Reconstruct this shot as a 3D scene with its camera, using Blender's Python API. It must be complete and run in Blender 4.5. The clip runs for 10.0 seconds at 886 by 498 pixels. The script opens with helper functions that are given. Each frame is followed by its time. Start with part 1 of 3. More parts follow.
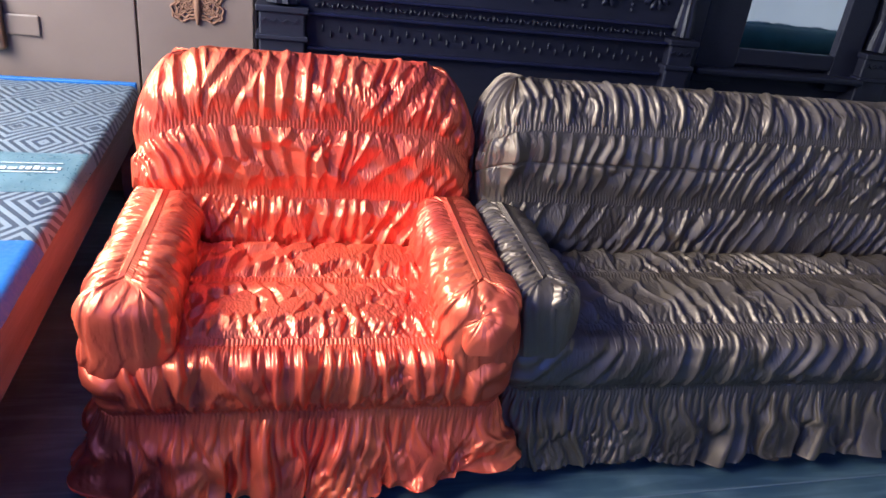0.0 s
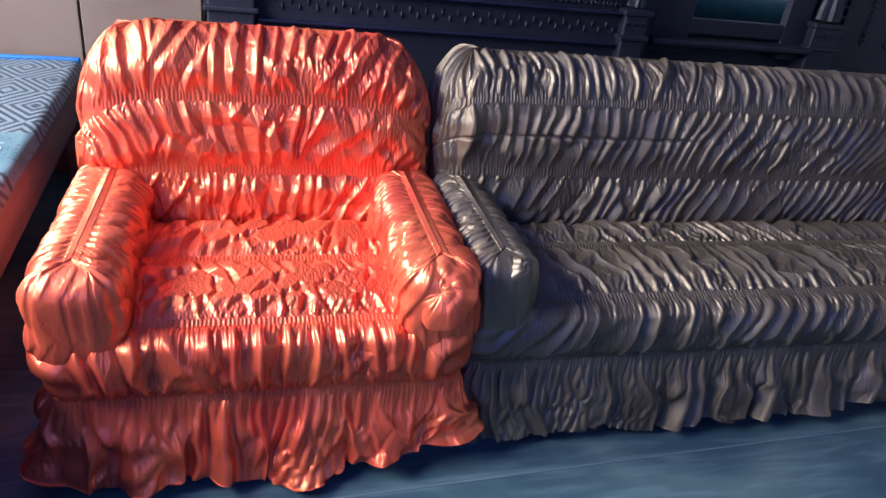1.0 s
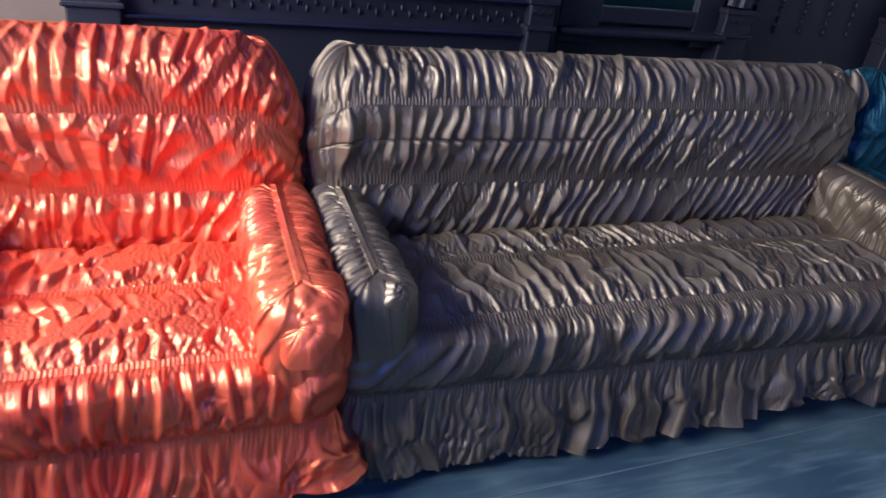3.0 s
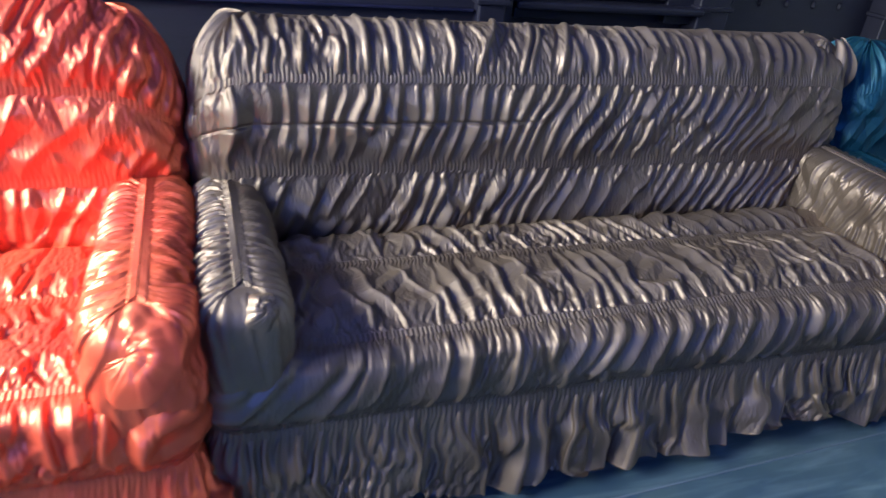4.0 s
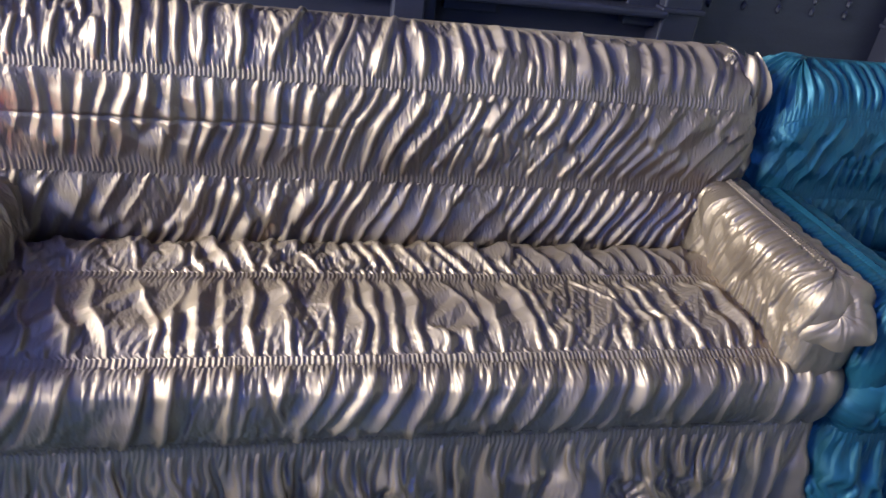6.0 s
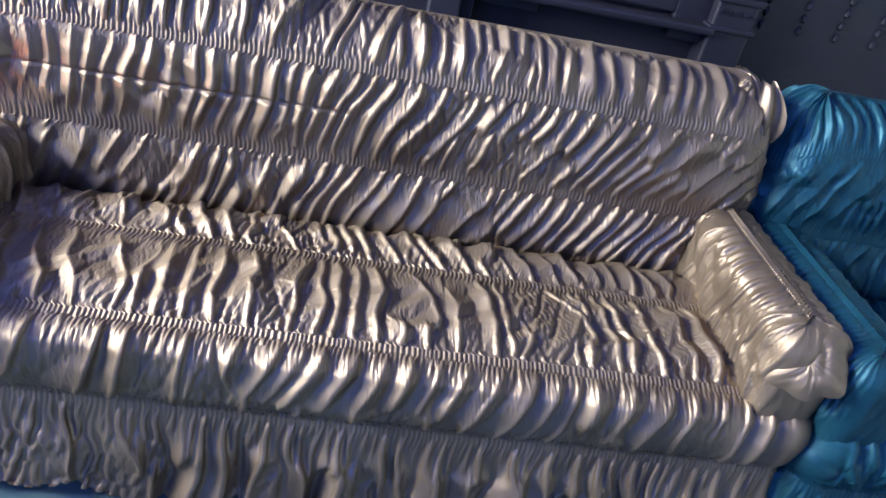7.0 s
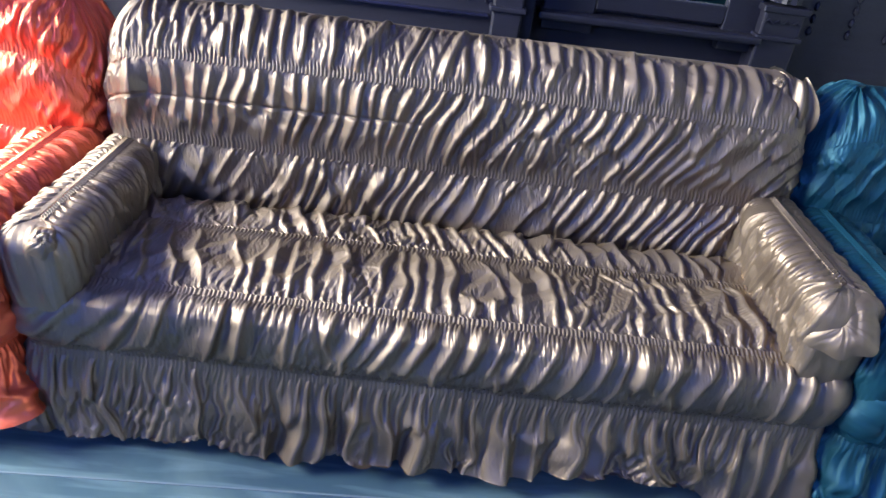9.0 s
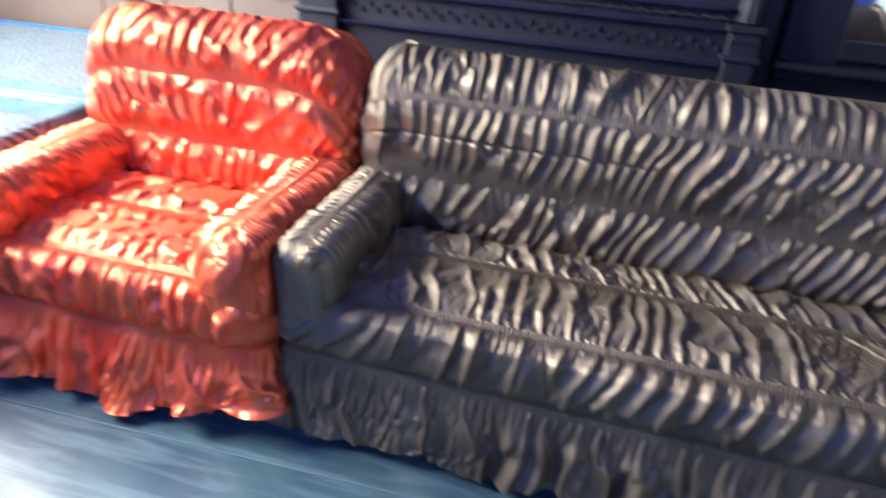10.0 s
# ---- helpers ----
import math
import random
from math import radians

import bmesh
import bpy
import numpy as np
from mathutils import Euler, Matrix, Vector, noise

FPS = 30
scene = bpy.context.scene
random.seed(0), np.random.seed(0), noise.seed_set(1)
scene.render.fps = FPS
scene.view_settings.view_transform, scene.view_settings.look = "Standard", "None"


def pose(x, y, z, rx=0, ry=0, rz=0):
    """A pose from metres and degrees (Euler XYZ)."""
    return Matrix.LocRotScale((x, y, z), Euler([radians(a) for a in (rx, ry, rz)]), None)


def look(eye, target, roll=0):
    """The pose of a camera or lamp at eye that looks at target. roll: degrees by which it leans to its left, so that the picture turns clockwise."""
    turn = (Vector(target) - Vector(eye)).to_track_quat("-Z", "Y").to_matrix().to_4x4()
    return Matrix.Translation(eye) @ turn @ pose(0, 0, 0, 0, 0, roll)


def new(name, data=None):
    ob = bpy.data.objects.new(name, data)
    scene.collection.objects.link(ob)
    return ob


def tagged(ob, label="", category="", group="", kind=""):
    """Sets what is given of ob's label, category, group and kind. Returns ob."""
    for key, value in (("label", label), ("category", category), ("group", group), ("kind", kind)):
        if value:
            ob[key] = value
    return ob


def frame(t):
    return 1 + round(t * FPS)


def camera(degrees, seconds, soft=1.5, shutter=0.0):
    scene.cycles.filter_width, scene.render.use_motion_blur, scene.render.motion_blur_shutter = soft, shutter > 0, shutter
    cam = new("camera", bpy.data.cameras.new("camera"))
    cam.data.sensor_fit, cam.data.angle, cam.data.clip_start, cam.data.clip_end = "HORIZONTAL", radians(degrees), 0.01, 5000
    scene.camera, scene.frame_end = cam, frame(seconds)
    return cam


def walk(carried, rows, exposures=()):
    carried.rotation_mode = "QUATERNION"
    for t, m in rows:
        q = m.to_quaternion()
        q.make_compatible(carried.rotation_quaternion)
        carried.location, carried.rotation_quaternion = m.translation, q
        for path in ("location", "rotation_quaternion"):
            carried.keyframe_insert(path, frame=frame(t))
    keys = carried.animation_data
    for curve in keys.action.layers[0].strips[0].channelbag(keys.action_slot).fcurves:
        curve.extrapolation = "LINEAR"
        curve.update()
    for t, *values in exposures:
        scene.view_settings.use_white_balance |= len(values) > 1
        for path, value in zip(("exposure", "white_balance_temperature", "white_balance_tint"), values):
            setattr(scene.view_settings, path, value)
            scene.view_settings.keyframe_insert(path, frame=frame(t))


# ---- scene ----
cam = camera(63.7, 10.0, soft=1.5, shutter=0.5)
PATH = [
    (0, (0.312, -0.137, 1.297), (0.719, 1.616, 0.426), 6.9),
    (0.5, (0.318, -0.133, 1.294), (0.769, 1.596, 0.396), 7.3),
    (1, (0.322, -0.128, 1.292), (0.834, 1.571, 0.369), 7.3),
    (1.5, (0.322, -0.122, 1.294), (0.826, 1.577, 0.367), 7.4),
    (2, (0.321, -0.125, 1.293), (0.852, 1.585, 0.402), 7.5),
    (2.5, (0.367, -0.078, 1.292), (0.98, 1.604, 0.4), 6.5),
    (2.7, (0.435, -0.04, 1.307), (1.083, 1.611, 0.382), 7.5),
    (4, (0.837, 0.181, 1.199), (1.466, 1.825, 0.251), 6.3),
    (4.5, (0.998, 0.27, 1.225), (1.642, 1.907, 0.274), 6.6),
    (5, (1.176, 0.235, 1.231), (1.704, 1.917, 0.287), 7.0),
    (5.5, (1.358, 0.194, 1.239), (1.812, 1.908, 0.315), 7.7),
    (6, (1.503, 0.255, 1.231), (1.926, 1.933, 0.229), 8.1),
    (7.3, (1.735, 0.217, 1.275), (1.962, 1.9, 0.219), 13.0),
    (7.5, (1.77, 0.176, 1.262), (1.925, 1.861, 0.195), 10.8),
    (8, (1.722, 0.16, 1.281), (1.559, 1.804, 0.154), 4.7),
    (8.5, (1.706, 0.073, 1.289), (1.589, 1.781, 0.254), 6.4),
    (9, (1.678, -0.001, 1.3), (1.729, 1.729, 0.297), 7.3),
    (9.5, (1.586, -0.032, 1.321), (1.521, 1.665, 0.266), 7.7),
    (10, (1.558, -0.075, 1.292), (1.113, 1.639, 0.362), 4.0),
]
walk(cam, [(t, look(eye, target, roll)) for t, eye, target, roll in PATH],
     [(0, -0.52, 5050, 14), (2.5, -0.55, 5050, 14), (4.0, 0.0, 5050, 12), (4.5, 0.44, 5100, 11), (5.5, 0.86, 5200, 10), (6.2, 0.95, 5250, 10), (7.5, 0.98, 5300, 10), (8, 1.05, 5350, 10), (9.0, 0.86, 5250, 10), (9.5, 0.96, 5300, 10), (10, 0.30, 5250, 9)])

# ---- light ----
world = bpy.data.worlds.new("world")
scene.world = world
world.use_nodes = True
wn = world.node_tree
sky = wn.nodes.new("ShaderNodeTexSky")
sky.sky_type, sky.sun_disc = "NISHITA", False
sky.sun_elevation, sky.sun_rotation = radians(40), radians(-80)
wn.nodes["Background"].inputs["Strength"].default_value = 0.12
wn.links.new(sky.outputs[0], wn.nodes["Background"].inputs["Color"])


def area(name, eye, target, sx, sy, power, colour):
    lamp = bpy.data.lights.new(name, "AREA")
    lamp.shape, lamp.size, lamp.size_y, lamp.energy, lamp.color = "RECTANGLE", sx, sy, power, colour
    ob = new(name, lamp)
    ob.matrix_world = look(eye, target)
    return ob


# daylight in the west wall's window opening; blue fill added from the south
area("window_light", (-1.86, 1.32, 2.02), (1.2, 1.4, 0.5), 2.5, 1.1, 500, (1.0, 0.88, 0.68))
area("south_fill_light", (-0.6, -2.56, 2.05), (1.2, 1.5, 0.5), 1.6, 0.9, 40, (0.20, 0.32, 1.0))


# ---- materials ----
def material(name):
    m = bpy.data.materials.new(name)
    m.use_nodes = True
    return m, m.node_tree, m.node_tree.nodes["Principled BSDF"]


def node(nt, kind, **values):
    n = nt.nodes.new("ShaderNode" + kind)
    for key, value in values.items():
        n.inputs[key.replace("_", " ")].default_value = value
    return n


def noise_ramp(nt, scale, stops, detail=6.0, coords="Object", stretch=(1, 1, 1)):
    tc = node(nt, "TexCoord")
    mp = node(nt, "Mapping", Scale=stretch)
    nz = node(nt, "TexNoise", Scale=scale, Detail=detail)
    rp = node(nt, "ValToRGB")
    while len(rp.color_ramp.elements) < len(stops):
        rp.color_ramp.elements.new(0.5)
    for el, (p, c) in zip(rp.color_ramp.elements, stops):
        el.position, el.color = p, (*c, 1)
    nt.links.new(tc.outputs[coords], mp.inputs[0])
    nt.links.new(mp.outputs[0], nz.inputs["Vector"])
    nt.links.new(nz.outputs["Fac"], rp.inputs[0])
    return nz, rp


def bump(nt, bsdf, source, strength, distance):
    b = node(nt, "Bump", Strength=strength, Distance=distance)
    nt.links.new(source, b.inputs["Height"])
    nt.links.new(b.outputs[0], bsdf.inputs["Normal"])


def plain(name, dark, light, rough=0.5, scale=4.0, metal=0.0, bump_scale=80.0, strength=0.15, depth=0.002, stretch=(1, 1, 1), coat=0.0):
    m, nt, b = material(name)
    nz, rp = noise_ramp(nt, scale, [(0.3, dark), (0.7, light)], stretch=stretch)
    nt.links.new(rp.outputs[0], b.inputs["Base Color"])
    nz2, rr = noise_ramp(nt, bump_scale, [(0.3, (rough * 0.8,) * 3), (0.7, (min(1, rough * 1.2),) * 3)], stretch=stretch)
    nt.links.new(rr.outputs[0], b.inputs["Roughness"])
    b.inputs["Metallic"].default_value = metal
    b.inputs["Coat Weight"].default_value = coat
    bump(nt, b, nz2.outputs["Fac"], strength, depth)
    return m


def satin(name, dark, light, rough, metal, gloss, ior, wrinkle):
    """Satin: a dull ground colour under a strong, tinted, broad gloss."""
    m, nt, b = material(name)
    nz, rp = noise_ramp(nt, 5.0, [(0.3, dark), (0.7, light)])
    nt.links.new(rp.outputs[0], b.inputs["Base Color"])
    nr, rr = noise_ramp(nt, 14.0, [(0.3, (rough * 0.85,) * 3), (0.7, (rough * 1.15,) * 3)])
    nt.links.new(rr.outputs[0], b.inputs["Roughness"])
    b.inputs["Metallic"].default_value = metal
    b.inputs["IOR"].default_value = ior
    b.inputs["Specular Tint"].default_value = (*gloss, 1)
    nz2, _ = noise_ramp(nt, 17.0, [(0, (0, 0, 0)), (1, (1, 1, 1))], detail=4.0)
    nz2.noise_type = "RIDGED_MULTIFRACTAL"
    nz2.inputs["Distortion"].default_value = 0.6
    bump(nt, b, nz2.outputs["Fac"], 0.5, wrinkle)
    return m


ORANGE = satin("orange_satin", (0.68, 0.078, 0.050), (0.86, 0.182, 0.078), 0.37, 0.58, (1.0, 0.78, 0.36), 1.9, 0.002)
BRONZE = satin("grey_bronze_satin", (0.142, 0.110, 0.083), (0.222, 0.177, 0.130), 0.51, 0.72, (1.0, 0.88, 0.60), 1.6, 0.001)
BLUE = satin("blue_satin", (0.006, 0.036, 0.060), (0.014, 0.066, 0.100), 0.52, 0.4, (0.65, 0.95, 1.0), 1.6, 0.002)
EBONY = plain("ebony_stained_wood", (0.0025, 0.003, 0.011), (0.006, 0.006, 0.017), 0.55, 6.0, stretch=(1, 1, 8), strength=0.2)
EBONY_POLISH = plain("polished_ebony_edge", (0.008, 0.009, 0.024), (0.014, 0.014, 0.036), 0.2, 6.0)
BEIGE = plain("beige_laminate", (0.145, 0.104, 0.080), (0.172, 0.126, 0.098), 0.45, 3.0, strength=0.05)
CARVED = plain("carved_brown_wood", (0.17, 0.085, 0.045), (0.25, 0.13, 0.075), 0.5, 12.0)
RAIL = plain("pink_varnished_wood", (0.15, 0.095, 0.09), (0.25, 0.165, 0.155), 0.4, 5.0, stretch=(1, 0.2, 4))


def floor_material():
    """Blue vinyl with cloudy marbling and pale wiping streaks."""
    m, nt, b = material("blue_marbled_floor")
    nz, rp = noise_ramp(nt, 1.6, [(0.3, (0.030, 0.060, 0.095)), (0.5, (0.062, 0.106, 0.128)), (0.72, (0.130, 0.188, 0.190))], detail=8.0)
    nz.inputs["Distortion"].default_value = 1.2
    st, sr = noise_ramp(nt, 7.0, [(0.48, (0, 0, 0)), (0.68, (1, 1, 1))], detail=9.0, stretch=(0.55, 4.5, 1))
    st.inputs["Distortion"].default_value = 0.5
    st.inputs["Vector"].links[0].from_node.inputs["Rotation"].default_value[2] = radians(-50)
    mix = node(nt, "Mix")
    mix.data_type = "RGBA"
    mix.inputs[7].default_value = (0.26, 0.365, 0.38, 1)
    half = node(nt, "Math")
    half.operation, half.inputs[1].default_value = "MULTIPLY", 0.28
    nt.links.new(sr.outputs[0], half.inputs[0])
    nt.links.new(half.outputs[0], mix.inputs[0])
    nt.links.new(rp.outputs[0], mix.inputs[6])
    nt.links.new(mix.outputs[2], b.inputs["Base Color"])
    nr, rr = noise_ramp(nt, 7.0, [(0.3, (0.28,) * 3), (0.7, (0.5,) * 3)])
    nt.links.new(rr.outputs[0], b.inputs["Roughness"])
    bump(nt, b, st.outputs["Fac"], 0.08, 0.002)
    return m


FLOOR = floor_material()
# for the unseen east wall: pale, to brighten what the mirror reflects
PALE = plain("pale_mirror_bounce", (0.45, 0.50, 0.50), (0.50, 0.55, 0.55), 0.8, 2.0)
# walls and ceiling are deep blue so that their bounce turns shadows navy
WALL = plain("blue_bounce_tint", (0.03, 0.055, 0.30), (0.04, 0.07, 0.34), 0.8, 2.0)
CEILING = plain("ceiling_bounce_tint", (0.07, 0.10, 0.40), (0.085, 0.12, 0.44), 0.8, 2.0)
SHEET_BLUE = plain("blue_cotton", (0.012, 0.085, 0.28), (0.016, 0.12, 0.35), 0.55, 6.0)
BRASS = plain("aged_brass", (0.16, 0.10, 0.07), (0.25, 0.17, 0.11), 0.35, 20.0, metal=0.8)
GLASS, nt, b = material("mirror_glass")
b.inputs["Metallic"].default_value, b.inputs["Roughness"].default_value = 1.0, 0.04
b.inputs["Base Color"].default_value = (0.88, 0.9, 0.9, 1)


# ---- building helpers ----
def thing(name, label, category, group="", kind="", place=(0, 0, 0)):
    ob = new(name)
    ob.location = place
    return tagged(ob, label, category, group, kind)


def part(name, bm, mat, parent=None, label="", smooth=False):
    me = bpy.data.meshes.new(name)
    bm.to_mesh(me)
    bm.free()
    if smooth:
        me.polygons.foreach_set("use_smooth", [True] * len(me.polygons))
    me.materials.append(mat)
    ob = new(name, me)
    if parent is not None:
        ob.parent = parent
    return tagged(ob, label)


def add_box(bm, x0, x1, y0, y1, z0, z1, bevel=0.0):
    res = bmesh.ops.create_cube(bm, size=1.0)
    bmesh.ops.transform(bm, verts=res["verts"], matrix=Matrix.Translation(((x0 + x1) / 2, (y0 + y1) / 2, (z0 + z1) / 2)) @ Matrix.Diagonal((x1 - x0, y1 - y0, z1 - z0, 1)))
    if bevel:
        edges = list({e for v in res["verts"] for e in v.link_edges})
        bmesh.ops.bevel(bm, geom=edges, offset=bevel, segments=2, affect="EDGES", profile=0.5)
    return bm


def box(x0, x1, y0, y1, z0, z1, bevel=0.0):
    return add_box(bmesh.new(), x0, x1, y0, y1, z0, z1, bevel)


# ---- cloth ----
def vnoise(x, y, seed):
    x, y = np.asarray(x, float) + 57.3, np.asarray(y, float) + 31.7
    xi, yi = np.floor(x), np.floor(y)
    fx, fy = x - xi, y - yi
    fx, fy = fx * fx * (3 - 2 * fx), fy * fy * (3 - 2 * fy)

    def lattice(a, b):
        v = np.sin(a * 127.1 + b * 311.7 + seed * 74.7) * 43758.5453
        return v - np.floor(v)

    top = lattice(xi, yi) * (1 - fx) + lattice(xi + 1, yi) * fx
    low = lattice(xi, yi + 1) * (1 - fx) + lattice(xi + 1, yi + 1) * fx
    return top * (1 - fy) + low * fy


def chance(i, seed):
    v = np.sin(i * 91.7 + seed * 37.1) * 24634.6345
    return v - np.floor(v)


def folds(s, t, width, seed, slant=0.0, wander=1.0, pinch=1.0):
    """Gathered folds that run along t: each has a height, a lean and a sharpness of its own, and they wander and fade."""
    q = s + slant * t + wander * 0.032 * (vnoise(s * 6, t * 13, seed + 2) - 0.5)
    q = q + 0.07 * (vnoise(q * 6, t * 2.5, seed) - 0.5)
    phase = q / width + wander * 0.6 * (vnoise(q * 19, t * 9, seed + 1) - 0.5)
    i = np.floor(phase)
    f = phase - i
    crest = 0.25 + 0.5 * chance(i, seed + 3)
    tri = np.where(f < crest, f / crest, (1 - f) / (1 - crest))
    sharp = pinch * (1.0 + 1.3 * chance(i, seed + 4))
    h = 0.22 * np.sin(0.5 * np.pi * tri) + 0.78 * tri ** sharp
    fade = 0.45 + 0.75 * vnoise(i * 3.7, t * 11, seed + 5)
    return h * fade * (0.55 + 0.65 * chance(i, seed + 6))


def creased(x, y, seed):
    """Noise of flat triangles: plane flats that meet in straight creases."""
    x, y = np.asarray(x, float) + 57.3, np.asarray(y, float) + 31.7
    i, j = np.floor(x), np.floor(y)
    fx, fy = x - i, y - j

    def at(a, c):
        v = np.sin(a * 127.1 + c * 311.7 + seed * 74.7) * 43758.5453
        return v - np.floor(v)
    v00, v10, v01, v11 = at(i, j), at(i + 1, j), at(i, j + 1), at(i + 1, j + 1)
    low = v00 + (v10 - v00) * fx + (v01 - v00) * fy
    high = v11 + (v01 - v11) * (1 - fx) + (v10 - v11) * (1 - fy)
    return np.where(fx + fy < 1, low, high)


def ribs(s, seed):
    """The fine pleats of a shirring seam, 9 mm apart: 0 to 1."""
    f = s / 0.0094 + 1.3 * vnoise(s * 25, 0 * s, seed + 9)
    return np.abs(2 * (f - np.floor(f)) - 1)


def drape(s, t0, t1, style, seed, lean, foot_free=False, rounds=90):
    """Lays a strip of cloth, longer than its place, between two seams (or one seam and a free hem): springs along, across
    and aslant push it up into folds over a flat body. Gives place along, place down and height for each knot."""
    ns, ds = len(s), s[1] - s[0]
    nt = max(8, int((t1 - t0) / (ds * 1.35)) + 1)
    tv = np.linspace(t0, t1, nt)
    ss, tt = np.meshgrid(s, tv)
    tl = tt - t0
    f = tl / (t1 - t0)
    w = style["width"]
    much = 1 + (style["excess"] - 1) * (0.55 + 0.9 * vnoise(ss * 3.1, tl * 4, seed + 60))
    wide = folds(ss, tl, w, seed, lean, 0.6, 1.1)
    broad = folds(ss + 0.3, tl, w * 1.9, seed + 11, lean * 0.6 - style["cross"], 0.8, 1.3)
    patch = vnoise(ss * 7, tl * 9, seed + 31)
    swell = np.where(foot_free, np.minimum(1, 3 * f), np.minimum(1, 4 * np.minimum(f, 1 - f)))
    z = swell * (style["deep"] * np.where(patch > style["mix"], broad, wide) + style["crumple"] * creased(ss * 24 + tl * 7, tl * 21, seed + 5))
    pin0 = style["rib"] * ribs(s, style["rib_seed"])
    z[0] = pin0
    if not foot_free:
        z[-1] = pin0 if style.get("foot", True) else 0.0
    p = np.stack([ss, tt, z]).astype(np.float32)
    held = p.copy()
    rs = (ds * much).astype(np.float32)
    rt = np.float32((t1 - t0) / (nt - 1)) * (1 + style["pucker"] * vnoise(ss * 5, tl * 6, seed + 70)).astype(np.float32)
    rd = np.sqrt(rs ** 2 + rt ** 2)
    top = np.float32(style["top"])

    def pull(a, c, rest, press, stretch=0.5):
        d = c - a
        n = np.sqrt((d * d).sum(0)) + 1e-9
        k = (n - rest) / n
        k = np.where(k > 0, stretch * k, press * k)
        d *= k
        a += d
        c -= d
    for i in range(rounds):
        p[1, 1:] += style["weight"]
        p[0, 1:-1] += style["flop"] * (p[2, 1:-1] - 0.5 * top)
        for o in (0, 1):
            m = (ns - o) // 2 * 2
            pull(p[:, :, o:o + m:2], p[:, :, o + 1:o + m:2], rs[:, o:o + m:2], 0.45)
            m = (nt - o) // 2 * 2
            pull(p[:, o:o + m:2], p[:, o + 1:o + m:2], rt[o:o + m:2], style["firm"])
        for o in (0, 1):
            pull(p[:, o:-1:2, :-1], p[:, o + 1::2, 1:], rd[o:-1:2, :-1], 0.03, 0.06)
            pull(p[:, o:-1:2, 1:], p[:, o + 1::2, :-1], rd[o:-1:2, 1:], 0.03, 0.06)
        # stiffness: a fold does not close on itself
        for gap, much_bend in ((2, style["bend"]), (4, style["bend"] * 0.6)):
            pull(p[:, :, :-gap], p[:, :, gap:], rs[:, :-gap] * gap * 0.86, much_bend, 0.0)
            pull(p[:, :-gap], p[:, gap:], rt[:-gap] * gap * 0.95, much_bend, 0.0)
        np.clip(p[2], 0, top, out=p[2])
        p[:, 0] = held[:, 0]
        if not foot_free:
            p[:, -1] = held[:, -1]
        p[0, :, 0], p[0, :, -1] = held[0, :, 0], held[0, :, -1]
    # crossed knots are put back in order along the seam's run
    p[0] = np.sort(p[0], axis=1) * 0.5 + p[0] * 0.5
    return p.astype(float)


def onto(grid, s, t, p, ref, tame=None):
    """Carries a draped strip from its flat frame onto the body's surface."""
    n = normals(grid)
    mid = n[n.shape[0] // 2, n.shape[1] // 2]
    if float(np.dot(mid, np.array(ref))) < 0:
        n = -n
    fx = np.clip(np.interp(p[0], s, np.arange(len(s))), 0, len(s) - 1.001)
    fy = np.clip(np.interp(p[1], t, np.arange(len(t))), 0, len(t) - 1.001)
    i, j = fy.astype(int), fx.astype(int)
    u, v = (fy - i)[..., None], (fx - j)[..., None]

    def at(g):
        return (g[i, j] * (1 - v) + g[i, j + 1] * v) * (1 - u) + (g[i + 1, j] * (1 - v) + g[i + 1, j + 1] * v) * u
    h = p[2]
    if tame is not None:
        h = h * np.interp(p[0], s, tame)
    nn = at(n)
    nn = nn / np.maximum(np.linalg.norm(nn, axis=2, keepdims=True), 1e-6)
    return at(grid) + nn * h[..., None]


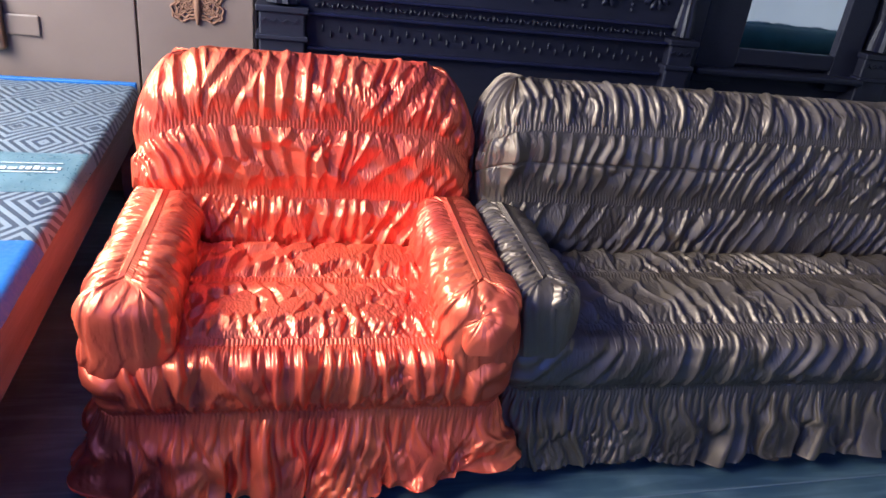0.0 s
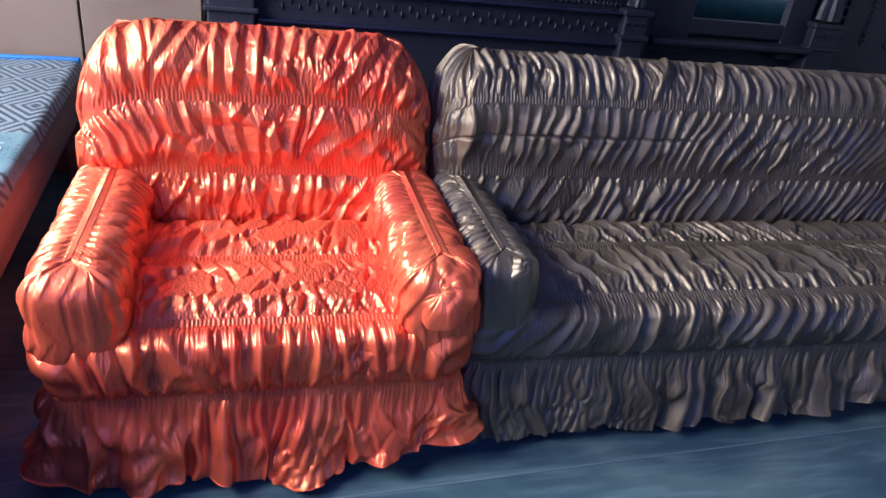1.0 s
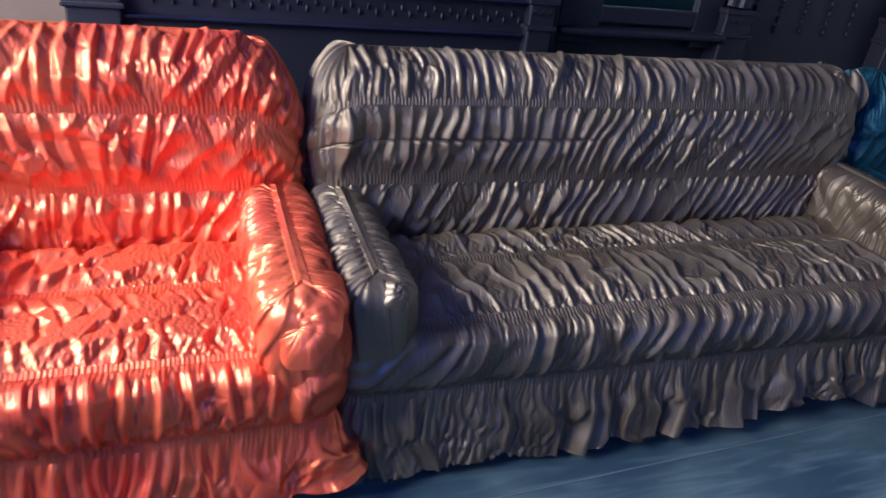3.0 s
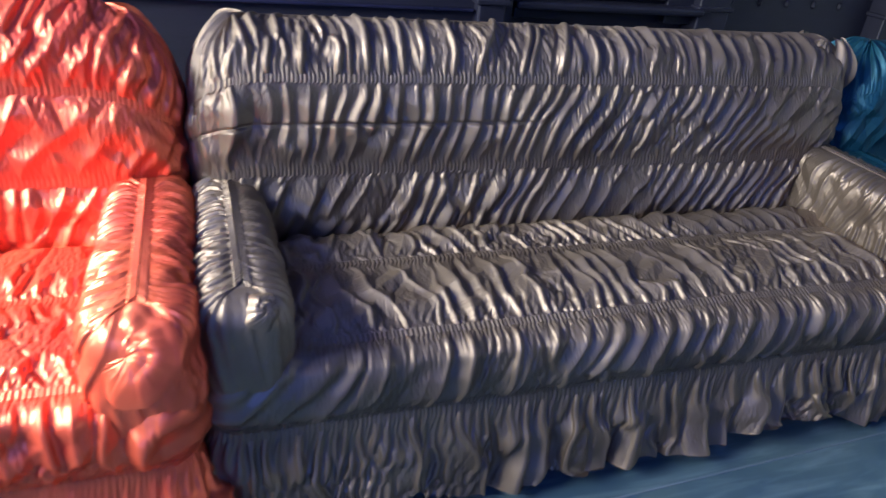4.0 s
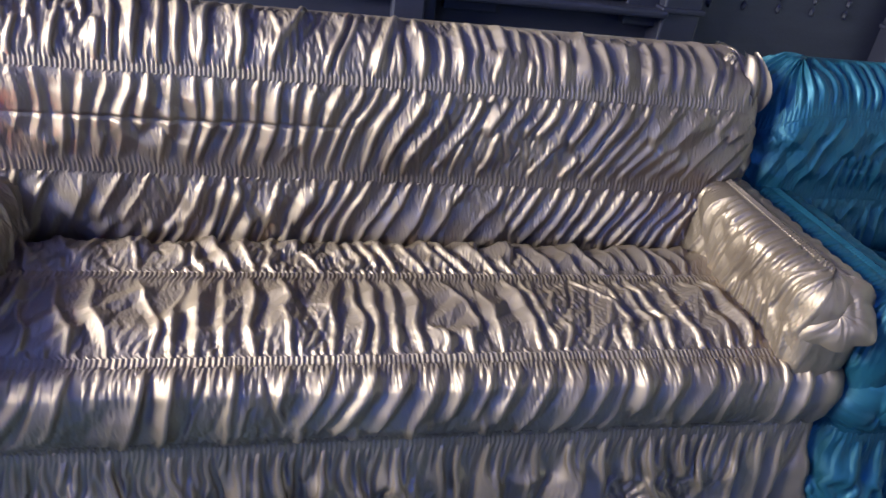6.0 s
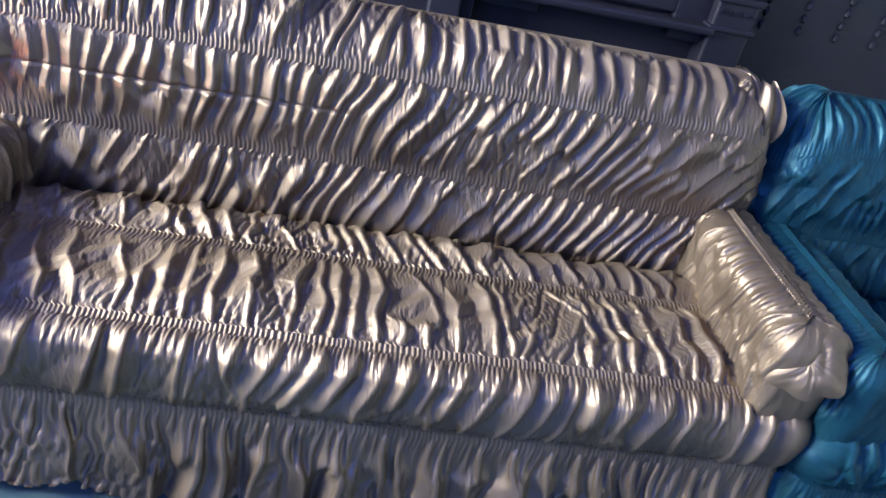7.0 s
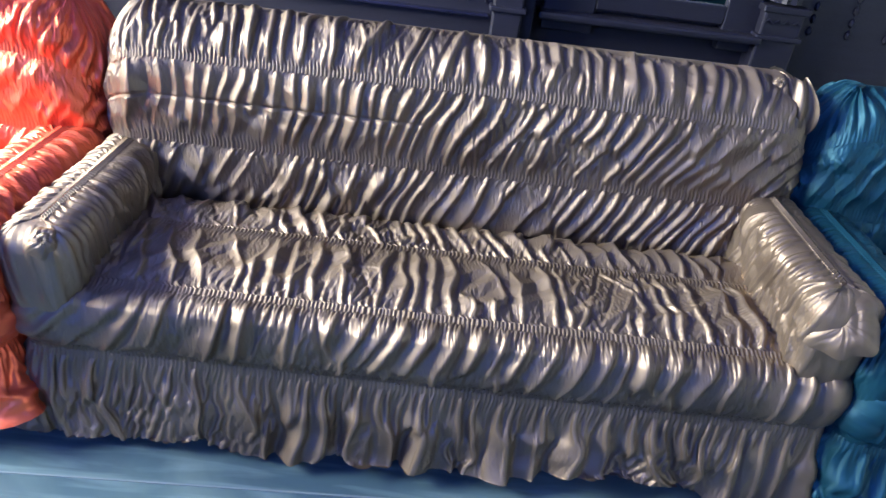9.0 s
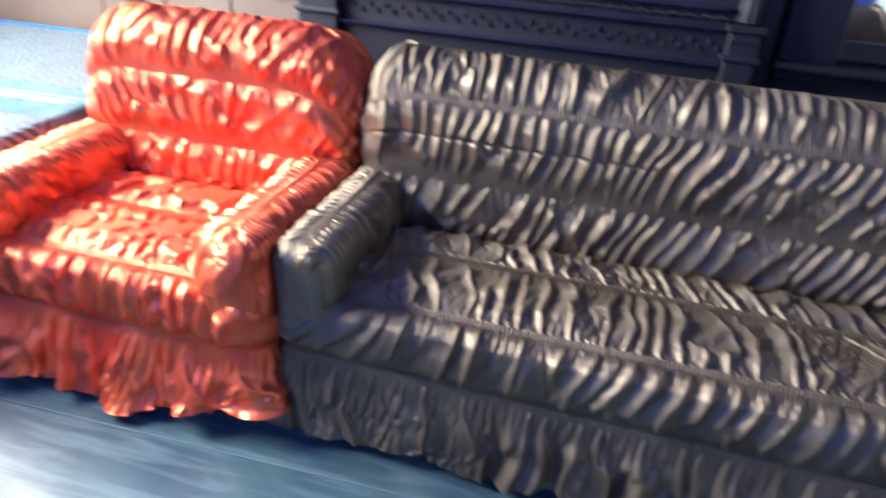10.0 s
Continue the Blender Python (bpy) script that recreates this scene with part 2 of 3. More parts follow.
def cover(parent, name, grid, s, t, gathers, style, seed, leans, ref, mat, step, last=None, tame=None, foot_free=False, press=None):
    """Covers a body, given by its grid over run s and depth t, with panels between seams and a ribbed band on each seam.
    Columns past the run `last` (the rear) stay plain and close the ring."""
    s1 = s[-1] if last is None else last
    cols = np.arange(s[0], s1, step)
    half = style.get("band_half", 0.008)
    rear = None if last is None else grid[:, s > s1 + step]
    marks = [t[0]]
    for q in gathers:
        marks += [q - half, q + half]
    marks.append(t[-1])
    for k in range(len(marks) - 1):
        t0, t1 = marks[k], marks[k + 1]
        if t1 - t0 < 0.004:
            continue
        band = k % 2 == 1
        if band:
            tv = np.linspace(t0, t1, 7)
            ss, tt = np.meshgrid(cols, tv)
            hump = 1 - 0.25 * np.abs((np.linspace(0, 3, 7) % 1) - 0.5)[:, None]
            p = np.stack([ss, tt, style["rib"] * ribs(cols, seed)[None] * hump])
            p[2, 0] = p[2, -1] = style["rib"] * ribs(cols, seed)
        else:
            lean = leans[min(k // 2, len(leans) - 1)]
            lean = np.interp(cols, s, lean)[None] if np.ndim(lean) else lean
            p = drape(cols, t0, t1, dict(style, foot=k < len(marks) - 2, rib_seed=seed), seed + 17 * k, lean, foot_free and k == len(marks) - 2)
        if press is not None and not band and t0 < press[0] < t1:
            # the line of a fold ironed in by packing
            line = np.exp(-(((p[1] - press[0] - 0.006 * (vnoise(p[0] * 8, 0 * p[0], 5) - 0.5)) / 0.0035) ** 2))
            p[2] = p[2] * (1 - 0.6 * line * np.clip((press[1] - p[0]) / 0.1, 0, 1))
        out = onto(grid, s, t, p, ref, tame)
        if rear is not None:
            fy = np.clip(np.interp(np.linspace(t0, t1, out.shape[0]), t, np.arange(len(t))), 0, len(t) - 1.001)
            i = fy.astype(int)
            u = (fy - i)[:, None, None]
            out = np.concatenate([out, rear[i] * (1 - u) + rear[i + 1] * u], axis=1)
        grid_object("shirring_band" if band else name, out, mat, parent, close=rear is not None)


def grid_object(name, grid, mat, parent, label="", close=False):
    nv, nu, _ = grid.shape
    idx = np.arange(nv * nu).reshape(nv, nu)
    a, b, c, d = idx[:-1, :-1], idx[:-1, 1:], idx[1:, 1:], idx[1:, :-1]
    faces = np.stack([a, b, c, d], -1).reshape(-1, 4)
    if close:
        extra = np.stack([idx[:-1, -1], idx[:-1, 0], idx[1:, 0], idx[1:, -1]], -1)
        faces = np.concatenate([faces, extra])
    me = bpy.data.meshes.new(name)
    me.vertices.add(nv * nu)
    me.vertices.foreach_set("co", grid.reshape(-1).astype(np.float32))
    n = len(faces)
    me.loops.add(4 * n)
    me.loops.foreach_set("vertex_index", faces.reshape(-1).astype(np.int32))
    me.polygons.add(n)
    me.polygons.foreach_set("loop_start", np.arange(0, 4 * n, 4, dtype=np.int32))
    me.polygons.foreach_set("use_smooth", np.ones(n, dtype=bool))
    me.update(calc_edges=True)
    me.validate()
    me.materials.append(mat)
    ob = new(name, me)
    ob.parent = parent
    return tagged(ob, label)


def normals(grid):
    du = np.gradient(grid, axis=1)
    dv = np.gradient(grid, axis=0)
    n = np.cross(du, dv)
    return n / np.maximum(np.linalg.norm(n, axis=2, keepdims=True), 1e-9)


def resample(points, step):
    p = np.array(points, float)
    d = np.concatenate([[0], np.cumsum(np.linalg.norm(np.diff(p, axis=0), axis=1))])
    t = np.linspace(0, d[-1], max(3, int(d[-1] / step) + 1))
    return np.stack([np.interp(t, d, p[:, k]) for k in range(p.shape[1])], 1), t


def arc(cx, cz, r0, r1, a0, a1, n=10):
    return [(cx + r0 * math.cos(radians(a0 + (a1 - a0) * i / n)), cz + r1 * math.sin(radians(a0 + (a1 - a0) * i / n))) for i in range(n + 1)]


def outline(a, b, r, step, rear=4.0):
    """Samples round a rounded rectangle: rear-left corner, left side, front, right side, rear. Gives for each the
    side's signs, the share along straight parts and the corner angle, as functions of the inset."""
    rows = []

    def straight(x0, y0, x1, y1, n):
        for i in range(n):
            f = (i + 0.5) / n
            rows.append((x0 + (x1 - x0) * f, y0 + (y1 - y0) * f, 0.0, 0.0))

    def corner(sx, sy, a0, a1, n):
        for i in range(n):
            g = radians(a0 + (a1 - a0) * (i + 0.5) / n)
            rows.append((sx, sy, math.cos(g), math.sin(g)))
    nc = max(4, int(1.57 * r / step))
    ns, nf = max(2, int(2 * (b - r) / step)), max(2, int(2 * (a - r) / step))
    corner(-1, 1, 90, 180, max(4, int(nc / rear)))
    for i in range(ns):
        rows.append((-1, 1 - 2 * (i + 0.5) / ns, -1.0, 0.0))
    corner(-1, -1, 180, 270, nc)
    for i in range(nf):
        rows.append((-1 + 2 * (i + 0.5) / nf, -1, 0.0, -1.0))
    corner(1, -1, 270, 360, nc)
    for i in range(ns):
        rows.append((1, -1 + 2 * (i + 0.5) / ns, 1.0, 0.0))
    corner(1, 1, 0, 90, max(4, int(nc / rear)))
    nr = max(2, int(nf / rear))
    for i in range(nr):
        rows.append((1 - 2 * (i + 0.5) / nr, 1, 0.0, 1.0))
    return np.array(rows)


def loaf_grid(cx, cy, a, b, r, profile, step, vstep):
    """A body with a rounded-rectangle plan, whose profile gives inset and height from its foot to its ridge."""
    rows = outline(a, b, r, step)
    pr, t = resample(profile, vstep)
    d, z = pr[:, 0][:, None], pr[:, 1][:, None]
    rr = np.maximum(r - d, 0.002)
    x = cx + rows[:, 0][None] * (a - d - rr) + rows[:, 2][None] * rr
    y = cy + rows[:, 1][None] * (b - d - rr) + rows[:, 3][None] * rr
    zz = np.broadcast_to(z, x.shape)
    grid = np.stack([x, y, zz], -1)
    x0 = cx + rows[:, 0] * (a - r) + rows[:, 2] * r
    y0 = cy + rows[:, 1] * (b - r) + rows[:, 3] * r
    seg = np.hypot(np.diff(x0), np.diff(y0))
    s = np.broadcast_to(np.concatenate([[0], np.cumsum(seg)])[None], x.shape)
    return grid, s, np.broadcast_to(t[:, None], x.shape), rows


def rear_start(rows, s):
    """Where the plain rear begins on a ring that starts at the rear corner."""
    return float(s[0][np.argmax((rows[:, 3] > 0.98) & (np.arange(len(rows)) > len(rows) // 2))])


def backrest(parent, cx, y0, y1, half, z0, z1, gathers_z, round_top, style, mat, seed, step):
    b, cy = (y1 - y0) / 2, (y0 + y1) / 2
    rt = b - 0.01
    prof = [(0.012, z0), (0.0, z0 + 0.08), (0.0, z1 - rt)] + [(b - 0.01 - p[0] + 0.0, p[1]) for p in arc(0, z1 - rt, rt, rt, 0, 90)][1:] + [(b - 0.0006, z1)]
    grid, s, t, rows = loaf_grid(cx, cy, half, b, min(b - 0.005, 0.11), prof, 0.012, 0.010)
    zs = np.array(resample(prof, 0.010)[0])[:, 1]
    g = [float(np.interp(z, zs, t[:, 0])) for z in gathers_z]
    share = (grid[0, :, 0] - cx) / half
    over = np.abs(grid[..., 0] - cx) - (half - round_top)
    fac = (z1 - z0 - round_top + np.sqrt(np.maximum(round_top ** 2 - np.maximum(over, 0) ** 2, 0))) / (z1 - z0)
    grid = grid.copy()
    lean = (grid[..., 2] - z0) * 0.06
    grid[..., 2] = z0 + (grid[..., 2] - z0) * fac
    grid[..., 1] += lean
    cover(parent, "back_panel", grid, s[0], t[:, 0], g, style, seed, [k + q * share for k, q in style["back_slants"]], (0, -1, 0.2), mat, step, rear_start(rows, s), press=(float(np.interp(0.665, zs, t[:, 0])), 0.30 + half * 0.9) if half > 0.7 else None)


def armrest(parent, cx, half, y0, y1, z0, z1, style, mat, seed, step):
    b, cy = (y1 - y0) / 2, (y0 + y1) / 2
    rt = half * 0.8
    prof = [(0.004, z0), (0.0, z0 + 0.05), (0.0, z1 - rt)] + [(rt - p[0], p[1]) for p in arc(0, z1 - rt, rt, rt, 0, 90)][1:] + [(half - 0.0006, z1 + 0.004)]
    grid, s, t, rows = loaf_grid(cx, cy, half, b, 0.045, prof, 0.008, 0.008)
    calm = 1 - 0.8 * np.clip(-rows[:, 3] * 1.4 - 0.2, 0, 1)
    cover(parent, "arm_cover", grid, s[0], t[:, 0], [t[-1, 0] - 0.006], dict(style, band_half=0.006), seed, [0.1], (0, -1, 0), mat, step, rear_start(rows, s), calm)


def seat(parent, x0, x1, profile, gathers_y, style, mat, seed, step):
    pr, t = resample(profile, 0.008)
    nu = int((x1 - x0) / 0.02)
    x = np.broadcast_to(np.linspace(x0, x1, nu)[None], (len(t), nu))
    y = np.broadcast_to(pr[:, 0][:, None], x.shape)
    z = np.broadcast_to(pr[:, 1][:, None], x.shape)
    g = [float(np.interp(-q, -pr[:, 0], t)) for q in gathers_y]
    cover(parent, "seat_panel", np.stack([x, y, z], -1), x[0], t, g, style, seed, style["seat_slants"], (0, -0.2, 1), mat, step)


def hanging(parent, name, cx, a, yf, yb, r, profile, gathers, style, mat, seed, step, flare=0.0, hem=0.0, width=0.07):
    """A panel that hangs round the front and both sides; the profile gives outset and height."""
    b, cy = (yb - yf) / 2, (yf + yb) / 2
    rows = outline(a, b, r, 0.008)
    rows = rows[rows[:, 3] < 0.5]
    pr, t = resample(profile, 0.008)
    d = -pr[:, 0][:, None]
    x = cx + rows[:, 0][None] * (a - r) + rows[:, 2][None] * (r - d)
    y = cy + rows[:, 1][None] * (b - r) + rows[:, 3][None] * (r - d)
    z = np.broadcast_to(pr[:, 1][:, None], x.shape).copy()
    s0 = np.concatenate([[0], np.cumsum(np.hypot(np.diff(x[0]), np.diff(y[0])))])
    if flare:
        f = np.broadcast_to((t / t[-1])[:, None], x.shape)
        s = np.broadcast_to(s0[None], x.shape)
        turn = (s + 0.04 * (vnoise(s * 5, f, seed + 71) - 0.5)) / width + 0.8 * vnoise(s * 3.5, 0 * s, seed + 72)
        wave = (0.5 + 0.5 * np.sin(2 * np.pi * turn)) * (0.35 + 0.9 * vnoise(np.floor(turn + 0.25) * 1.7, f, seed + 73))
        out = flare * f ** 1.15 * (wave - 0.2)
        x, y = x + rows[:, 2][None] * out, y + rows[:, 3][None] * out
        z += hem * f ** 2 * vnoise(s * 5.5, 0 * s, seed + 80) ** 1.5
        z = np.maximum(z, 0.004)
    cover(parent, name, np.stack([x, y, z], -1), s0, t, gathers, style, seed, [0.05 if flare else style["apron_slant"] * (0.5 - 0.45 * (x[0] - cx) / a)], (0, -1, 0), mat, step, foot_free=bool(flare))


def covered_seat(name, label, category, x0, x1, style, mat, seed, front, step, arm=0.145, arm_z=(0.555, 0.555), arm_y=(0.02, 0.02), back_y=1.70, ground_back=1.95, top=0.905, bands=(0.555, 0.765), arm_foot=0.35, arm_out=0.0, shoulder=0.15):
    root = thing(name, label, category, "armchairs of the suite" if category == "armchair" else "", place=((x0 + x1) / 2, (front + ground_back) / 2, 0))
    bpy.context.view_layer.update()
    holder = root
    cx, half = (x0 + x1) / 2, (x1 - x0) / 2
    backrest(holder, cx, back_y - 0.02, ground_back, half + 0.004, 0.34, top, list(bands), shoulder, style, mat, seed, step)
    for k, c in enumerate((x0 + arm / 2 - arm_out, x1 - arm / 2 + arm_out)):
        armrest(holder, c, arm / 2, front + arm_y[k], back_y + 0.06, arm_foot, arm_z[k], dict(style, deep=style["deep"] * 0.55, width=style["width"] * 0.65, excess=1 + (style["excess"] - 1) * 0.8, top=0.020), mat, seed + 100 + k, step)
    prof = [(back_y + 0.01, 0.31), (back_y - 0.015, 0.34), (back_y - 0.045, 0.385), (back_y - 0.08, 0.41), (front + 0.30, 0.408), (front + 0.12, 0.398), (front + 0.085, 0.391), (front + 0.064, 0.384), (front + 0.05, 0.374), (front + 0.052, 0.35)]
    seat(holder, x0 + arm - 0.02, x1 - arm + 0.02, prof, [front + 0.325, front + 0.078], dict(style, width=style["width"] * 1.2, crumple=style["crumple"] * 1.6, pucker=style["pucker"] * 1.7, flop=style["flop"] * 2), mat, seed + 200, step)
    hanging(holder, "front_apron", cx, half - 0.005, front + 0.022, ground_back, 0.05, [(-0.040, 0.388), (-0.018, 0.384), (0.0, 0.366), (0.010, 0.32), (0.008, 0.27), (0.0, 0.24)], [0.166], dict(style, width=style["width"] * 1.35, weight=0.0001, deep=style["deep"] * 1.3, top=0.034, excess=style["excess"] + 0.08), mat, seed + 300, step)
    hanging(holder, "skirt", cx, half - 0.005, front + 0.022, ground_back, 0.05, [(0.0, 0.245), (0.004, 0.23), (0.015, 0.14), (0.03, 0.012)], [0.012], dict(style, width=0.072, excess=1.42, pucker=0.02, top=0.05, deep=0.034, weight=0.0002, bend=0.22), mat, seed + 400, step, flare=style["flare"], hem=style["hem"], width=0.165)
    part("inner_frame", box(x0 + 0.03, x1 - 0.03, front + 0.09, ground_back - 0.03, 0.02, 0.33, 0.01), EBONY, holder, "dark wooden base hidden under the cover")
    for o in root.children:
        o.matrix_parent_inverse = Matrix.Translation(root.location).inverted()
    return root


def settle(root):
    """Keeps the parts, built in the room's own measures, where they are under their thing."""
    for o in root.children:
        o.matrix_parent_inverse = Matrix.Translation(root.location).inverted()


def rosette(parent, place, facing, radius, mat, seed, name="gathered_rosette"):
    """Cloth drawn together to a knot: folds that run out from the middle, with a turn."""
    nr, na = 26, 150
    r, a = np.meshgrid(np.linspace(0.02, 1, nr), np.linspace(0, 2 * np.pi, na, endpoint=False), indexing="ij")
    turn = a + 0.7 * r + 0.5 * (vnoise(np.cos(a) * 3, np.sin(a) * 3, seed) - 0.5)
    ring = np.abs(np.sin(np.pi * (2.2 * r + 0.25 * vnoise(np.cos(a) * 2, np.sin(a) * 2, seed + 4)))) * (0.5 - 0.5 * np.cos(a - 4.2))
    ray = 0.9 * ring + 0.3 * np.abs(np.sin(turn * 4.5)) + 0.15 * np.abs(np.sin(turn * 13 + 2))
    h = 0.004 * (1 - r ** 2) + 0.006 * ray * np.sin(np.pi * r) ** 0.7 - 0.020 * r ** 3
    rim = radius * (0.8 + 0.4 * vnoise(np.cos(a) * 2 + 3, np.sin(a) * 2, seed + 1))
    flat = np.stack([r * rim * np.cos(a), r * rim * np.sin(a), h], -1)
    q = Vector(facing).to_track_quat("Z", "Y").to_matrix()
    grid = flat @ np.array(q).T + np.array(place)
    grid_object(name, grid, mat, parent, close=True)


# how each cover gathers: spare length, fold width and depth, crumpling, stiffness; for each strip of the back, from the seat up,
# a slant and how it grows from the middle to the ends
TUBES = dict(width=0.041, excess=1.32, pucker=0.06, deep=0.017, crumple=0.009, cross=0.3, mix=0.62, rib=0.0042, bend=0.12, firm=0.25, weight=0.00004, top=0.027, flop=0.003, flare=0.035, hem=0.06,
             back_slants=[(-0.5, -0.1), (-0.4, -0.4), (0.12, -0.1), (0.0, 0.0)], seat_slants=(-0.5, -0.1, 0.2), apron_slant=1.1)
CRUMPLED = dict(width=0.040, excess=1.34, pucker=0.12, deep=0.017, crumple=0.021, cross=0.5, mix=0.5, rib=0.0036, bend=0.055, firm=0.25, weight=0.00003, top=0.022, flop=0.002, flare=0.06, hem=0.075,
                back_slants=[(-0.05, -0.1), (-0.05, -0.6), (-0.05, -0.25), (0.0, 0.0)], seat_slants=(0.1, -0.25, -0.2), apron_slant=-0.3)

# ---- room ----
X0, X1, Y0, Y1, H = -1.9, 4.6, -2.6, 3.35, 2.9


def structure(name, bm, mat, label, category):
    ob = part(name, bm, mat, None)
    return tagged(ob, label, category, kind="structure")


structure("floor", box(X0 - 0.2, X1 + 0.2, Y0 - 0.2, Y1 + 0.2, -0.1, 0.0), FLOOR, "blue marbled glossy floor", "floor")
seam = bmesh.new()
add_box(seam, -0.28, 4.5, -0.0025, 0.0025, 0.0, 0.002)
bmesh.ops.transform(seam, verts=seam.verts, matrix=Matrix.Translation((0.0, 1.03, 0.0)) @ Matrix.Rotation(radians(2.4), 4, "Z"))
structure("trim", seam, plain("grey_seam", (0.10, 0.14, 0.17), (0.16, 0.21, 0.24), 0.5), "pale seam strip where two floor sheets meet", "trim")
structure("ceiling", box(X0 - 0.2, X1 + 0.2, Y0 - 0.2, Y1 + 0.2, H, H + 0.1), CEILING, "unseen ceiling coloured deep blue to tint the shadows", "ceiling")
structure("wall_north", box(X0, X1, Y1, Y1 + 0.15, 0, H), WALL, "wall behind the cabinet, coloured blue to tint the shadows", "wall")
# unseen wall; its high opening is added for the blue fill
wall = bmesh.new()
for x0, x1, z0, z1 in ((X0, -1.4, 0, H), (0.2, 3.65, 0, H), (4.5, X1, 0, H), (-1.4, 0.2, 0, 1.6), (-1.4, 0.2, 2.5, H), (3.65, 4.5, 2.05, H)):
    add_box(wall, x0, x1, Y0 - 0.15, Y0, z0, z1)
structure("wall_south", wall, WALL, "unseen wall, blue to tint the shadows, with an added high window and doorway", "wall")
wall = bmesh.new()
for y0, y1, z0, z1 in ((Y0, -2.4, 0, H), (-0.9, Y1, 0, H), (-2.4, -0.9, 2.05, H)):
    add_box(wall, X1, X1 + 0.15, y0, y1, z0, z1)
structure("wall_east", wall, PALE, "unseen wall kept pale for the mirror, with an added wide doorway", "wall")
wall = bmesh.new()
for y0, y1, z0, z1 in ((Y0, 0.0, 0, H), (2.65, Y1, 0, H), (0.0, 2.65, 0, 1.4), (0.0, 2.65, 2.65, H)):
    add_box(wall, X0 - 0.15, X0, y0, y1, z0, z1)
structure("wall_west", wall, WALL, "unseen wall coloured blue to tint the shadows, with a wide window", "wall")
# glowing panels added beyond the unseen doorways, to look bright in the mirror
GLOW, nt, b = material("doorway_glow")
b.inputs["Base Color"].default_value = (0.8, 0.8, 0.7, 1)
b.inputs["Emission Color"].default_value, b.inputs["Emission Strength"].default_value = (1.0, 1.0, 0.80, 1), 0.7
structure("backdrop", box(5.3, 5.35, -6.0, 0.6, -0.8, 2.6), GLOW, "glowing panel added outside the unseen doorway", "backdrop")
structure("backdrop", box(2.6, 5.28, -3.4, -3.35, -0.8, 2.6), GLOW, "glowing panel added outside the unseen doorway", "backdrop")

# ---- things ----
chair = covered_seat("armchair", "armchair under a shiny orange satin cover with gathered bands", "armchair", -0.10, 0.803, CRUMPLED, ORANGE, 11, 1.135, 0.0024, back_y=1.705, ground_back=1.96, top=0.886, arm=0.158, arm_z=(0.542, 0.547), bands=(0.545, 0.735), shoulder=0.21, arm_foot=0.31, arm_out=0.004, arm_y=(0.006, 0.006))
sofa = covered_seat("sofa", "three-seat sofa under a ruched grey-bronze satin cover", "sofa", 0.82, 2.635, TUBES, BRONZE, 23, 1.19, 0.0023, top=0.865, arm_z=(0.535, 0.58), arm_y=(0.0, 0.02))
covered_seat("armchair", "armchair under a shiny blue satin cover beside the sofa", "armchair", 2.635, 3.55, dict(CRUMPLED, width=0.030, deep=0.011, excess=1.24, crumple=0.014), BLUE, 37, 1.15, 0.003, back_y=1.70, ground_back=1.95, top=0.855, arm_z=(0.56, 0.56))

rosette(chair, (0.712, 1.140, 0.495), (-0.35, -0.75, 0.5), 0.075, ORANGE, 3)
rosette(sofa, (2.545, 1.215, 0.525), (-0.45, -0.7, 0.55), 0.075, BRONZE, 9)
rosette(sofa, (0.925, 1.20, 0.52), (0.3, -0.6, 0.7), 0.035, BRONZE, 12)
rosette(sofa, (2.515, 1.775, 0.858), (0.1, -0.6, 0.8), 0.022, BRONZE, 15, "tie_end")
# the loose tie hanging over the sofa's shoulder
u, v = np.meshgrid(np.linspace(-1, 1, 21), np.linspace(0, 1, 40))
wide = 0.012 + 0.020 * np.sin(np.pi * np.clip(v * 0.9 + 0.08, 0, 1))
flap = np.stack([2.556 + 0.040 * v + u * wide, 1.765 - 0.030 * np.sin(np.pi * v) ** 0.6 - 0.010 * np.cos(u * 4 + v * 3) - 0.012 * v,
                 0.872 - 0.135 * v + 0.006 * u * u], -1)
grid_object("tie", flap, BRONZE, sofa)
settle(chair)
settle(sofa)

# bed
bed = thing("bed", "low bed with a pink varnished wooden side rail", "bed", place=(-1.0, 1.6, 0))
part("side_rail", box(-0.330, -0.298, 0.2, 2.90, 0.315, 0.478, 0.008), RAIL, bed, "pinkish varnished wooden rail")
part("end_rail", box(-1.72, -0.335, 0.2, 0.235, 0.13, 0.50, 0.008), RAIL, bed)
part("mattress", box(-1.72, -0.335, 0.24, 2.90, 0.32, 0.485, 0.03), SHEET_BLUE, bed)
for x in (-1.68, -0.34):
    for y in (0.28, 2.84):
        part("leg", box(x - 0.03, x + 0.03, y - 0.03, y + 0.03, 0, 0.33, 0.004), RAIL, bed)
settle(bed)


